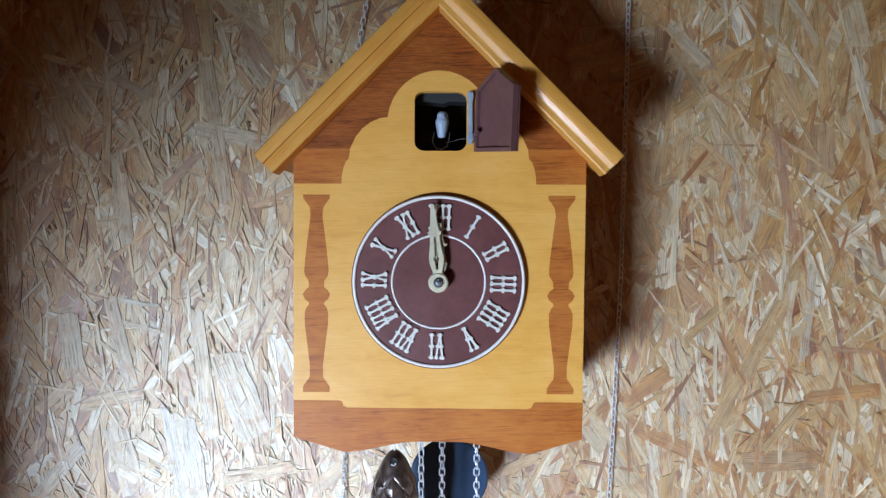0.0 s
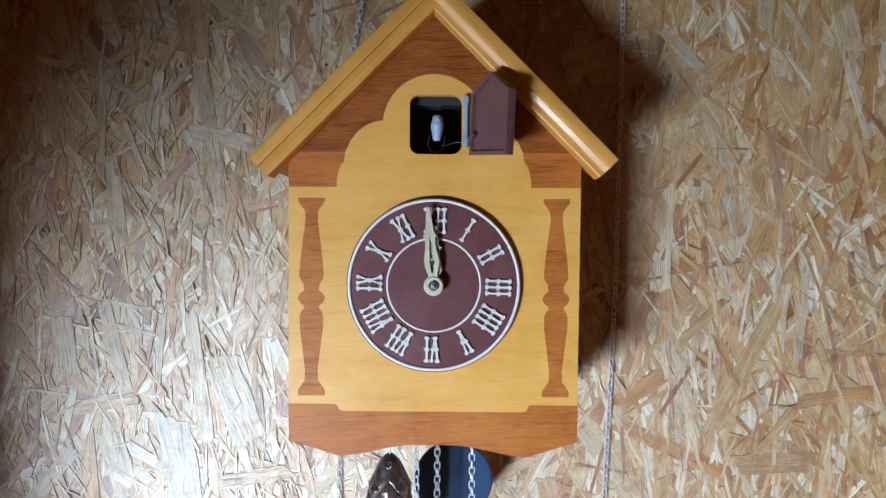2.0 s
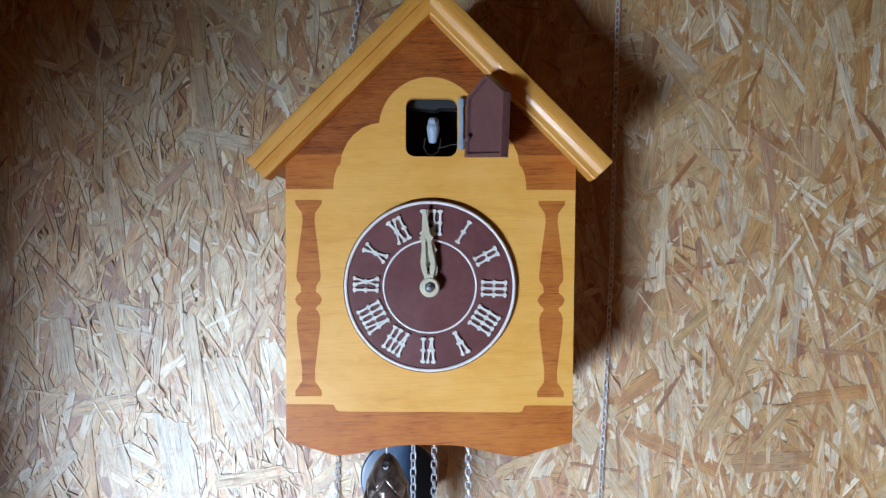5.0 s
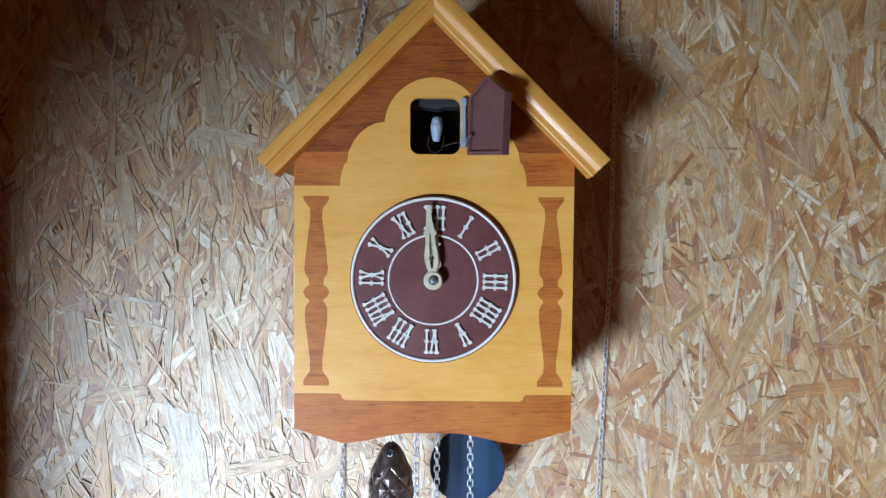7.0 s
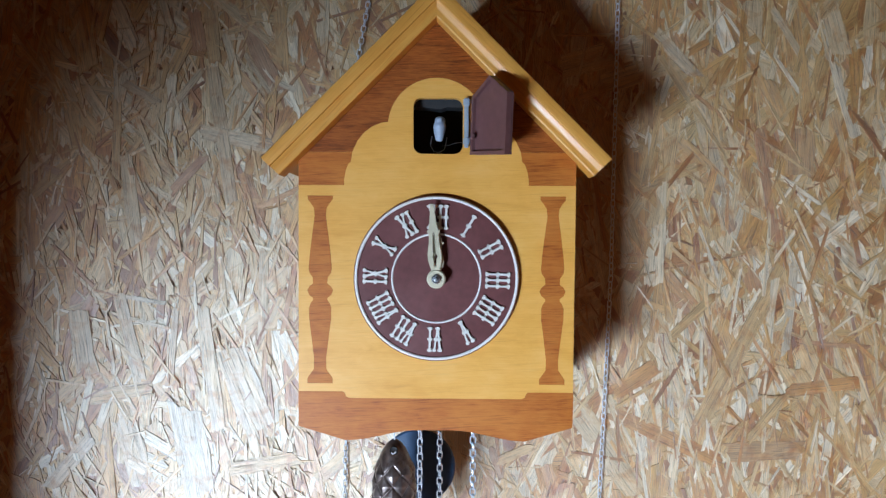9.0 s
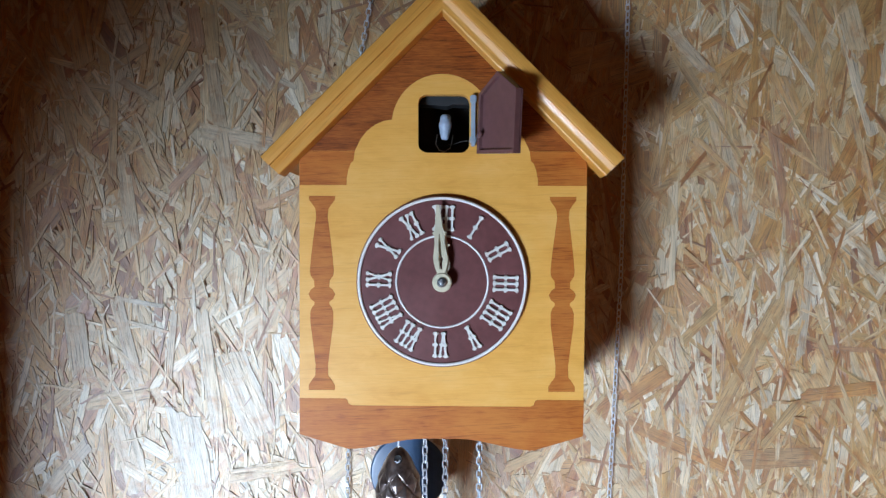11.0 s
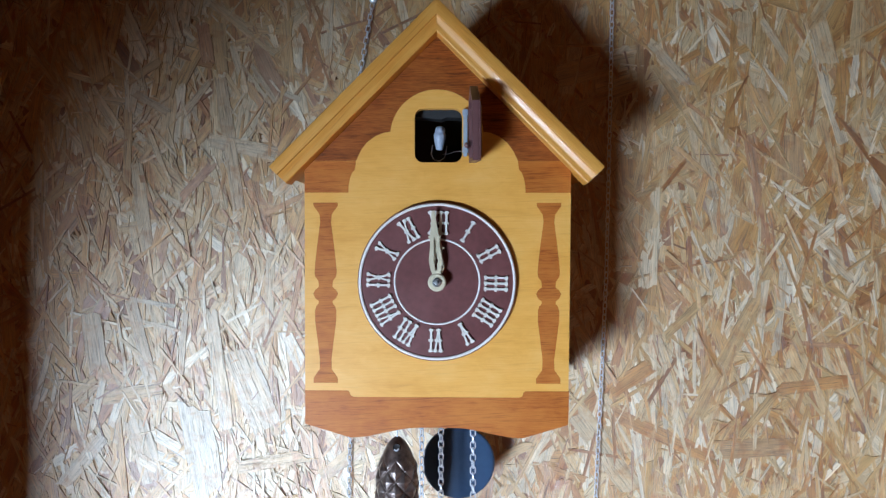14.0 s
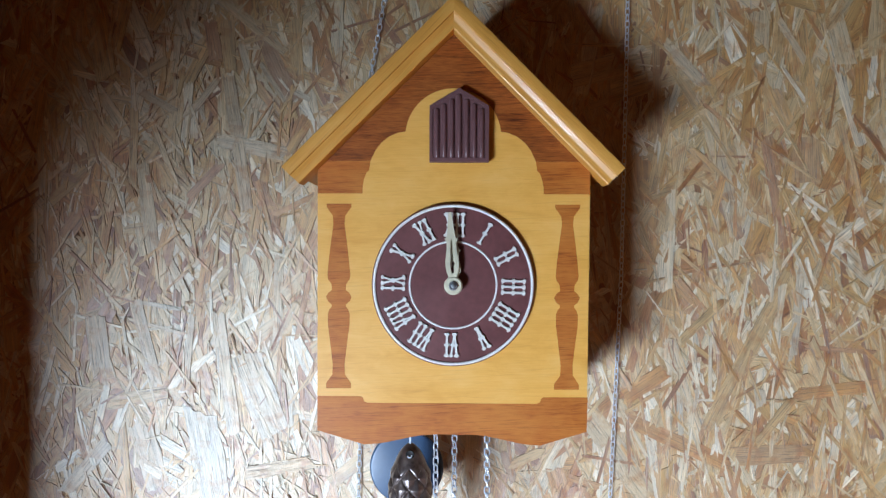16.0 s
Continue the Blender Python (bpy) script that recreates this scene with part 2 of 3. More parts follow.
def tube(points, r, n=8):
    bm = bmesh.new()
    rings = []
    pts = [Vector(p) for p in points]
    for i, p in enumerate(pts):
        d = (pts[min(i + 1, len(pts) - 1)] - pts[max(i - 1, 0)]).normalized()
        u = d.orthogonal().normalized() if not rings else (side - d * side.dot(d)).normalized()
        side = u
        w = d.cross(u)
        rings.append([bm.verts.new(p + r * (u * math.cos(2 * math.pi * k / n) + w * math.sin(2 * math.pi * k / n))) for k in range(n)])
    for a, b in zip(rings, rings[1:]):
        for k in range(n):
            bm.faces.new((a[k], a[(k + 1) % n], b[(k + 1) % n], b[k]))
    bm.faces.new(rings[0])
    bm.faces.new(rings[-1])
    return bm


# ---- the room: board wall behind the clock, plain walls, added light blockers, a window low in the far wall ----
def structure(name, bm, mat, label):
    ob = new(name, mesh_of(name, bm, mat))
    return tagged(ob, label, name.split("_")[0], kind="structure")


board_wall = structure("wall_north", box(-0.446, 0.78, 0.0, 0.018, 0.0, 2.6), RESIN, "oriented strand board wall of pressed wood flakes")
# added out of view: its stepped profile keeps window light off the left edge
shade_cheek = bmesh.new()
side = [(0.018, 0.0), (-0.39, 0.0), (-0.39, 1.455), (-0.52, 1.515), (-0.75, 1.57), (-0.75, 2.6), (0.018, 2.6)]
shade_cheek.faces.new([shade_cheek.verts.new((-0.446, y, z)) for y, z in side])
for v in bmesh.ops.extrude_face_region(shade_cheek, geom=shade_cheek.faces[:])["geom"]:
    if isinstance(v, bmesh.types.BMVert):
        v.co.x = -0.50
structure("wall_west_return", shade_cheek, BOARDING, "unseen board added to shade the wall's left edge")
structure("wall_north_recess", box(-1.9, -0.50, -0.04, 0.018, 0.0, 2.6), BOARDING, "plain boarded wall beside the strand board")
structure("wall_west", box(-1.96, -1.9, FRONT, 0.018, 0.0, 2.6), BOARDING, "unseen plain boarded side wall")
# unseen; set close and pale to bounce warm light into the clock's shadow
structure("wall_east", box(0.72, 0.78, FRONT, 0.0, 0.0, 2.6), BOUNCEBOARD, "unseen plain boarded side wall")
structure("floor", box(-1.96, 0.78, FRONT - 0.1, 0.018, -0.05, 0.0), FLOORING, "plain wooden floor")
structure("ceiling", box(-1.96, 0.78, FRONT - 0.1, 0.018, 2.6, 2.65), BOARDING, "plain boarded ceiling")
wx0, wx1, wz0, wz1 = WIN_X - WIN_W / 2, WIN_X + WIN_W / 2, WIN_Z - WIN_H / 2, WIN_Z + WIN_H / 2
structure("wall_south", plate([(-1.96, 0.0), (0.78, 0.0), (0.78, 2.6), (-1.96, 2.6)], FRONT - 0.1, FRONT, [[(wx0, wz0), (wx1, wz0), (wx1, wz1), (wx0, wz1)]]),
          BOARDING, "plain boarded wall with one low window")
# unseen sloping block on the window's side, added to shade the wall's upper left
slope = bmesh.new()
for y, back in ((-0.68, 0.07), (FRONT, 0.46)):
    for x, z in ((0.715 - back, 2.515), (-1.600 - back * 0.6, 0.2), (-1.9, 0.2), (-1.9, 2.515)):
        slope.verts.new((x, y, z))
slope.verts.ensure_lookup_table()
sv = slope.verts
for q in ((0, 1, 5, 4), (1, 2, 6, 5), (2, 3, 7, 6), (3, 0, 4, 7), (0, 3, 2, 1), (4, 5, 6, 7)):
    slope.faces.new([sv[i] for i in q])
structure("ceiling_slope", slope, BOARDING, "unseen sloping block added to shade the upper left")
# added block, out of view: hides part of the lamp from the wall's upper half
structure("window_soffit", box(-1.9, 0.72, FRONT, -1.15, 1.195, 2.6), BOARDING, "unseen block added over the window to dim the wall's top")


# ---- the cuckoo clock ----
BASE = 1.5
clock = thing("cuckoo_clock", "house-shaped wooden cuckoo clock with inlaid pillars, hung on strand board", "clock", pose(0, 0, BASE))
PANEL, VENEER = -0.1218, -0.12195


def rise(points):
    return [(x, z - BASE) for x, z in points]


def foot_curve():
    """The scalloped lower edge, from right to left."""
    right = [(0.0892, 1.5048), (0.0585, 1.4956)]
    for i in range(1, 12):
        x = 0.0585 - 0.0585 * i / 11
        right.append((x, 1.4956 + 0.0069 * (0.5 - 0.5 * math.cos(math.pi * min(1, i / 9)))))
    return right + [(-x, z) for x, z in reversed(right[:-1])]


# back, sides and front of the case
part("back_panel", box(-0.0885, 0.0885, -0.010, -0.004, 0.01, 0.17), CASEWOOD, clock)
for x in (-0.0845, 0.0845):
    part("side_panel", box(x - 0.0035, x + 0.0035, -0.1165, -0.004, 0.006, 0.176, 0.0005), CASEWOOD, clock)
opening = rise(rounded(-0.0150, 0.0170, 1.6822, 1.7184, 0.0058))
front_outline = rise([(-0.0894, 1.6775), (0.0, 1.7672), (0.0904, 1.6775)] + foot_curve())
front_outline = front_outline[::-1]
front = part("front_panel", plate(front_outline, PANEL, -0.1165, [opening]), MAPLE, clock, "honey-coloured maple veneered front with a scalloped lower edge")


def scallop(side):
    """The light crest's outline from its foot to its top, on one side."""
    low = [(-0.0598, 1.6618), (-0.0597, 1.6660), (-0.0588, 1.6710), (-0.0572, 1.6755)]
    mid = [(-0.0555, 1.6770), (-0.0550, 1.6800), (-0.0538, 1.6850), (-0.0512, 1.6905), (-0.0472, 1.6956), (-0.0420, 1.6996), (-0.0365, 1.7020), (-0.0316, 1.7028)]
    top = arc(0.0, 1.6996, 0.0316, 174, 90, 14)
    return [(side * -x, z) for x, z in low + mid + top]


def crest():
    left, right = scallop(-1), scallop(1)
    return left, right


cl, cr = crest()
inlays = []


def over(points, z):
    """The stretch of the crest's outline above the height z."""
    return [(x, h) for x, h in points if h > z]


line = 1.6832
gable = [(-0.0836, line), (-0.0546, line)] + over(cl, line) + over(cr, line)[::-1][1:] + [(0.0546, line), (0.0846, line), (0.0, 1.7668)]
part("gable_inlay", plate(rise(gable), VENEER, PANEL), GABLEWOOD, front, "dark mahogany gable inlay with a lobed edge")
for s, pts, edge_x in ((-1, cl, -0.0893), (1, cr, 0.0903)):
    shoulder = [(edge_x, 1.6618)] + [p for p in pts if p[1] <= line - 0.0001] + [(s * 0.0546, line - 0.0001), (s * 0.0836, line - 0.0001), (edge_x, 1.6773)]
    part("shoulder_inlay", plate(rise(shoulder), VENEER, PANEL), MAHOGANY, front, "mahogany shoulder inlay")
plinth = [(-0.0893, 1.5276), (-0.0602, 1.5276), (-0.0590, 1.5266), (-0.0582, 1.5242), (-0.0560, 1.5232), (0.0560, 1.5232), (0.0582, 1.5242), (0.0590, 1.5266), (0.0602, 1.5276), (0.0897, 1.5276)]
part("plinth_inlay", plate(rise(plinth + foot_curve()), VENEER, PANEL), MAHOGANY, front, "mahogany base strip with a curved lower edge")


def baluster():
    """Half widths of the inlaid pillar down its height, in tenths of a millimetre."""
    half = []
    for z, w in ((0, 84), (3, 83), (6, 62), (9, 42), (13, 37), (30, 57), (40, 70), (47, 77), (50, 72), (53, 50), (57, 47), (59, 72), (62, 86), (65, 73), (67, 48)):
        half.append((w * 1e-4, 1.6550 - z * 1.152e-3))
    for z, w in ((69, 48), (71, 64), (74, 74), (81, 73), (93, 56), (104, 40), (108, 42), (112, 74), (114, 84), (121.3, 84)):
        half.append((w * 1e-4, 1.6550 - (z if z < 100 else z) * 1.0e-3))
    return half


def pillar(cx):
    zs = [(w, z) for w, z in baluster()]
    # upper and lower turnings share one height scale
    out = []
    for k, (w, z) in enumerate(zs):
        out.append((w * 0.98, 1.6550 - k))
    tops = (0, 2.3, 5, 8, 13, 28, 39, 47, 50, 53, 57, 59, 61.5, 64.5, 66.5, 68, 70, 73, 80, 93, 106, 113, 117.3, 118.9, 122.2)
    half = [(w, 1.6550 - t * 1e-3) for (w, _), t in zip(out, tops)]
    return [(cx - w, z) for w, z in half] + [(cx + w, z) for w, z in reversed(half)]


for cx in (-0.0752, 0.0756):
    part("pillar_inlay", plate(rise(pillar(cx)), VENEER, PANEL), MAHOGANY, front, "mahogany baluster-shaped inlay")


# roof boards with a moulded front edge, mitred at the ridge
def roof_board(s):
    bm = bmesh.new()
    prof = [(-0.004, 0.0), (-0.1352, 0.0), (-0.1358, -0.0003), (-0.1360, -0.0009), (-0.1360, -0.0070), (-0.1358, -0.0075), (-0.1352, -0.0077), (-0.1345, -0.0078), (-0.1343, -0.0081),
            (-0.1341, -0.0086), (-0.1338, -0.0092), (-0.1335, -0.0098), (-0.1331, -0.0105), (-0.1329, -0.0111), (-0.1328, -0.0116), (-0.1328, -0.0142), (-0.1324, -0.0149), (-0.1305, -0.0152), (-0.1180, -0.0152), (-0.1180, -0.0060), (-0.004, -0.0060)]
    ends = [[bm.verts.new((s * (0.1556 if far else -off), y, off)) for y, off in prof] for far in (0, 1)]
    a, b = ends
    for i in range(len(prof)):
        j = (i + 1) % len(prof)
        bm.faces.new((a[i], a[j], b[j], b[i]))
    bm.faces.new(a)
    bm.faces.new(b)
    h = math.sqrt(0.5)
    at = Matrix(((h, 0, s * h, 0), (0, 1, 0, 0), (-s * h, 0, h, 1.7880 - BASE), (0, 0, 0, 1)))
    return part("roof_board", bm, ROOFWOOD, clock, "varnished light wooden roof board with a moulded edge", at, 28)


roof_board(1)
roof_board(-1)

# dial
DIAL = (0.0004, 1.6019 - BASE)
at_dial = pose(DIAL[0], PANEL, DIAL[1])
dial = part("dial", turned([(0.0, -0.0001), (0.0526, -0.0001), (0.0535, -0.0012), (0.0535, -0.0030), (0.0527, -0.0040), (0.0510, -0.0042), (0.0504, -0.0034), (0.0, -0.0034)], 96), DIALBROWN, clock,
            "round brown plastic dial with raised cream roman numerals", at_dial, 30)


def ring(radius, w, h):
    bm = bmesh.new()
    n, k = 96, 6
    rows = []
    for i in range(n):
        a = 2 * math.pi * i / n
        rows.append([bm.verts.new(((radius + w * math.cos(math.pi * j / k)) * math.cos(a), -0.0032 - h * math.sin(math.pi * j / k), (radius + w * math.cos(math.pi * j / k)) * math.sin(a))) for j in range(k + 1)])
    for i in range(n):
        for j in range(k):
            bm.faces.new((rows[i][j], rows[(i + 1) % n][j], rows[(i + 1) % n][j + 1], rows[i][j + 1]))
    return bm


part("outer_ring", ring(0.0518, 0.0011, 0.0016), WHITE, dial, "white outer ring", smooth=60)
part("inner_ring", ring(0.0285, 0.0007, 0.0009), WHITE, dial, "white inner ring", smooth=60)


def stroke(bm, x0, z0, x1, z1, w, top=-0.0050):
    """One bar of a numeral, with a knob at each end and a collar at the middle."""
    a, b = Vector((x0, 0, z0)), Vector((x1, 0, z1))
    d = (b - a).normalized()
    n = Vector((-d.z, 0, d.x))
    length = (b - a).length
    half = [(0.0, 0.5), (0.03, 1.35), (0.07, 1.46), (0.11, 1.05), (0.15, 0.62), (0.43, 0.62), (0.46, 1.4), (0.54, 1.4), (0.57, 0.62), (0.85, 0.62), (0.89, 1.05), (0.93, 1.46), (0.97, 1.35), (1.0, 0.5)]
    rows = []
    for t, k in half:
        c = a + d * (length * t)
        h = w * k / 2
        rows.append([bm.verts.new(c + n * q + Vector((0, y, 0))) for q, y in ((-h, -0.0033), (-h * 0.7, top), (h * 0.7, top), (h, -0.0033))])
    for p, q in zip(rows, rows[1:]):
        for i in range(3):
            bm.faces.new((p[i], p[i + 1], q[i + 1], q[i]))
    bm.faces.new(rows[0])
    bm.faces.new(rows[-1])


def numeral(text, hour):
    bm = bmesh.new()
    inner, outer, w, gap = 0.0314, 0.0474, 0.0027, 0.0038
    wide = {"I": 1.0, "V": 1.55, "X": 1.7}
    total = sum(wide[c] for c in text) * gap
    x = -total / 2
    for c in text:
        span = wide[c] * gap
        mid = x + span / 2
        if c == "I":
            stroke(bm, mid, inner, mid, outer, w)
        elif c == "V":
            stroke(bm, mid - span * 0.34, outer, mid, inner, w)
            stroke(bm, mid + span * 0.34, outer, mid, inner, w * 0.8, -0.0047)
        else:
            stroke(bm, mid - span * 0.36, outer, mid + span * 0.36, inner, w)
            stroke(bm, mid + span * 0.36, outer, mid - span * 0.36, inner, w * 0.8, -0.0047)
        x += span
    return part("numeral", bm, CREAM, dial, at=pose(0, 0, 0, 0, 30 * hour + 1.5, 0), smooth=40)


for hour, text in enumerate("I II III IIII V VI VII VIII IX X XI XII".split(), 1):
    numeral(text, hour)


# hands: pierced ivory plastic, both close to twelve
def hand_outline(length, k):
    side = [(0.0011, 1.0), (0.0027, 0.70), (0.0034, 0.655), (0.0047, 0.645), (0.0040, 0.615), (0.0033, 0.60), (0.0034, 0.50), (0.0048, 0.33), (0.0046, 0.25), (0.0030, 0.14), (0.0030, 0.08)]
    right = [(x * k, length * h) for x, h in side]
    return [(-x, z) for x, z in right] + right[::-1]


def hand_slot(length, k):
    side = [(0.0004, 0.62), (0.0009, 0.40), (0.0007, 0.34), (0.0018, 0.30), (0.0008, 0.26), (0.0007, 0.17)]
    right = [(x * k, length * h) for x, h in side]
    return [(-x, z) for x, z in right] + right[::-1]


for name, length, k, depth, turn in (("hour_hand", 0.0360, 1.0, -0.0072, 0.6), ("minute_hand", 0.0475, 0.95, -0.0094, -4.4)):
    bm = plate(hand_outline(length, k), depth - 0.0012, depth, [hand_slot(length, k)], 0.0003)
    boss = turned([(0.0, depth + 0.0003), (0.0052, depth + 0.0003), (0.0060, depth - 0.0004), (0.0060, depth - 0.0012), (0.0052, depth - 0.0020), (0.0, depth - 0.0020)], 40)
    tmp = bpy.data.meshes.new("boss")
    boss.to_mesh(tmp)
    bm.from_mesh(tmp)
    boss.free()
    bpy.data.meshes.remove(tmp)
    pointer = part(name, bm, HANDCREAM, dial, "pierced ivory plastic hand", pose(0, 0, 0, 0, turn, 0), 30)
part("hand_nut", turned([(0.0, -0.0100), (0.0030, -0.0114), (0.0030, -0.0124), (0.0022, -0.0130), (0.0019, -0.0124), (0.0014, -0.0124), (0.0012, -0.0138), (0.0, -0.0140)], 32), NUTSTEEL, dial,
     "small steel nut holding the hands", smooth=40)

# cuckoo's chamber, bird and its wires
# back and floor coloured black to give the darkness of the unlit inside
part("chamber", box(-0.030, 0.036, -0.062, -0.060, 0.165, 0.235), BLACK, clock, "black panel for the unlit inside behind the little door")
part("chamber_floor", box(-0.020, 0.022, -0.1160, -0.062, 0.176, 0.1785), BLACK, clock)
part("bellows_top", plate(rise([(-0.016, 1.7195), (-0.016, 1.7145), (-0.006, 1.7138), (0.003, 1.7128), (0.0065, 1.7142), (0.018, 1.7138), (0.018, 1.7195)]), -0.1125, -0.1000), LEVER, clock, "grey lever above the bird")
bird_form = turned([(0.0, 0.0), (0.0024, 0.0002), (0.0031, 0.0014), (0.0040, 0.0050), (0.0048, 0.0085), (0.0051, 0.0106), (0.0048, 0.0122), (0.0042, 0.0132), (0.0043, 0.0146), (0.0041, 0.0160), (0.0030, 0.0174), (0.0015, 0.0180), (0.0, 0.0181)], 28, "z", 1.15)
beak = turned([(0.0010, 0.0), (0.0008, -0.0014), (0.0, -0.0030)], 12, "y")
beak.transform(Matrix.Translation((0.0016, -0.0044, 0.0146)))
tmp = bpy.data.meshes.new("beak")
beak.to_mesh(tmp)
bird_form.from_mesh(tmp)
bird_form.transform(Matrix.Diagonal((0.85, 0.9, 0.92, 1)))
beak.free()
cuckoo = part("cuckoo", bird_form, BIRDGREY, clock, "pale grey-blue plastic cuckoo on a wire", pose(0.0014, -0.1035, 1.6928 - BASE, 6, 3, -6), 60)
part("perch_wire", tube([(-0.0035, -0.102, 0.1965), (-0.0045, -0.105, 0.190), (-0.0020, -0.1075, 0.1855), (0.0015, -0.1080, 0.1848), (0.0050, -0.1070, 0.1870), (0.0062, -0.104, 0.1925), (0.0066, -0.102, 0.1960)], 0.0003), NUTSTEEL, clock, "bent wire under the bird")
part("door_wire", tube([(0.0035, -0.104, 0.1898), (0.0080, -0.111, 0.1893), (0.0130, -0.1165, 0.1902), (0.0165, -0.1185, 0.1900)], 0.00014), NUTSTEEL, clock)
hinge = part("door_hinge", box(0.0178, 0.0206, -0.1248, -0.1222, 1.6860 - BASE, 1.7165 - BASE, 0.0005), HINGEGREY, clock, "pale grey plastic hinge")
for z in (1.6875, 1.7125):
    part("hinge_lug", box(0.0172, 0.0212, -0.1262, -0.1223, z - BASE, z + 0.0050 - BASE, 0.0007), HINGEGREY, hinge)


# the little door: its frame sits on the hinge line
def house(x0, x1, z0, z1, top):
    return [(x0, z0), (x1, z0), (x1, z1), ((x0 + x1) / 2, top), (x0, z1)]


HX, HY, HZ = 0.0226, -0.1252, 1.6820 - BASE
door = part("cuckoo_door", plate(house(-0.0381, 0.0004, 0.0, 0.0364, 0.0478), -0.0034, -0.0014, edge=0.0005), DOORBROWN, clock, "mauve-brown plastic cuckoo door with reeded face", pose(HX, HY, HZ))
rim_hole = house(-0.0359, -0.0018, 0.0022, 0.0354, 0.0451)
part("door_rim", plate(house(-0.0381, 0.0004, 0.0, 0.0364, 0.0478), -0.0014, 0.0008, [rim_hole]), DOORBROWN, door)
part("door_face", plate(house(-0.0381, 0.0004, 0.0, 0.0364, 0.0478), -0.0042, -0.0034, [house(-0.0362, -0.0015, 0.0026, 0.0356, 0.0452)]), DOORBROWN, door)
for i in range(7):
    x = -0.03340 + i * 0.00485
    mid = abs(x + 0.01885)
    top = 0.0440 - mid * 0.62
    reed = bmesh.new()
    rows = []
    for z, k in ((0.0026, 0.75), (0.0034, 1.0), (0.012, 1.0), (0.024, 1.0), (top - 0.0016, 1.0), (top - 0.0006, 0.75), (top, 0.15)):
        rows.append([reed.verts.new((x + 0.0018 * k * math.cos(radians(a)), -0.0032 - 0.0022 * k * math.sin(radians(a)), z)) for a in range(0, 181, 20)])
    for p, q in zip(rows, rows[1:]):
        for j in range(len(p) - 1):
            reed.faces.new((p[j], p[j + 1], q[j + 1], q[j]))
    reed.faces.new(rows[0])
    reed.faces.new(rows[-1])
    part("reed", reed, DOORBROWN, door, smooth=50)
part("door_pin", tube([(-0.0012, 0.0006, 0.0108), (-0.0034, 0.0022, 0.0108), (-0.0050, 0.0028, 0.0112), (-0.0056, 0.0022, 0.0126)], 0.0014), DOORBROWN, door, "small moulded pin on the door's back")

# pendulum: rod and disc, hung inside the case
PIVOT = (-0.0050, -0.036, 1.6300 - BASE)
pendulum = part("pendulum", tube([(0, 0, 0.0), (0, 0, -0.153)], 0.0008), DULLSTEEL, clock, "swinging pendulum with a dark blue disc", pose(*PIVOT))
part("bob", turned([(0.0, 0.0016), (0.0278, 0.0016), (0.0290, 0.0010), (0.0293, 0.0), (0.0290, -0.0010), (0.0280, -0.0017), (0.0268, -0.0019), (0.0, -0.0023)], 72), BOBBLUE, pendulum,
     "dark blue lacquered pendulum disc", pose(0, 0, -0.1816), 25)


# ---- chains: every link a piece ----
def link_mesh(name, length, width, wire, mat):
    bm = bmesh.new()
    n, k = 16, 6
    straight = (length - width) / 2
    rings = []
    r = (width - wire) / 2
    for i in range(n):
        a = 2 * math.pi * (i + 0.5) / n
        cx, cz = r * math.cos(a), r * math.sin(a) + (straight if math.sin(a) > 0 else -straight)
        ring_v = []
        for j in range(k):
            b = 2 * math.pi * j / k
            out = wire / 2 * math.cos(b)
            ring_v.append(bm.verts.new((cx + out * math.cos(a), wire / 2 * math.sin(b), cz + out * math.sin(a))))
        rings.append(ring_v)
    for i in range(n):
        for j in range(k):
            bm.faces.new((rings[i][j], rings[(i + 1) % n][j], rings[(i + 1) % n][(j + 1) % k], rings[i][(j + 1) % k]))
    return mesh_of(name, bm, mat, 60)


def chain(label, at, points, length, width, wire, mat, lean=0.0):
    """A chain through the points of its own space."""
    top = thing("chain", label, "chain", at, "clock chains")
    me = link_mesh("link", length, width, wire, mat)
    pitch = length - 2.15 * wire
    pts = [Vector(p) for p in points]
    rng = random.Random(len(points) * 31 + int(at.translation.x * 1e4))
    along, k = 0.0, 0
    for a, b in zip(pts, pts[1:]):
        d = (b - a)
        span = d.length
        d.normalize()
        turn = Vector((0, 0, -1)).rotation_difference(d).to_matrix().to_4x4()
        while along <= span:
            ob = new("link", me)
            ob.parent = top
            spin = (14 if k % 2 else -76) + lean + rng.uniform(-9, 9)
            ob.matrix_basis = Matrix.Translation(a + d * along) @ turn @ Matrix.Rotation(radians(spin), 4, "Z")
            along += pitch
            k += 1
        along -= span
    return top


# the two long chains against the wall, and the three that run out of the case
chain("dull steel chain hung from a hook, passing behind the clock", pose(-0.0566, -0.006, 1.833),
      [(0, 0, 0), (-0.0050, 0, -0.028), (-0.0104, 0, -0.058), (-0.0160, 0.003, -0.100), (-0.0185, 0.003, -0.22), (-0.0200, 0, -0.378), (-0.0216, 0, -0.47)], 0.0070, 0.0044, 0.00095, DULLSTEEL, 12)
chain("steel chain hanging down the strand board beside the clock", pose(0.1450, -0.007, 1.93),
      [(0.001, 0, 0), (-0.0005, 0, -0.15), (-0.0035, 0, -0.33), (-0.0115, 0, -0.52), (-0.0135, 0, -0.57)], 0.0072, 0.0044, 0.00095, DULLSTEEL, 8)
chain("steel chain hanging slack from the clock case", pose(-0.0108, -0.098, 1.545), [(0, 0, 0), (-0.0004, 0, -0.20)], 0.0074, 0.0046, 0.0010, STEEL, 20)
pull_down = chain("steel chain running down out of the clock case", pose(0.0026, -0.072, 1.66), [(0, 0, 0), (-0.0004, 0, -0.30)], 0.0070, 0.0048, 0.00105, STEEL, 8)
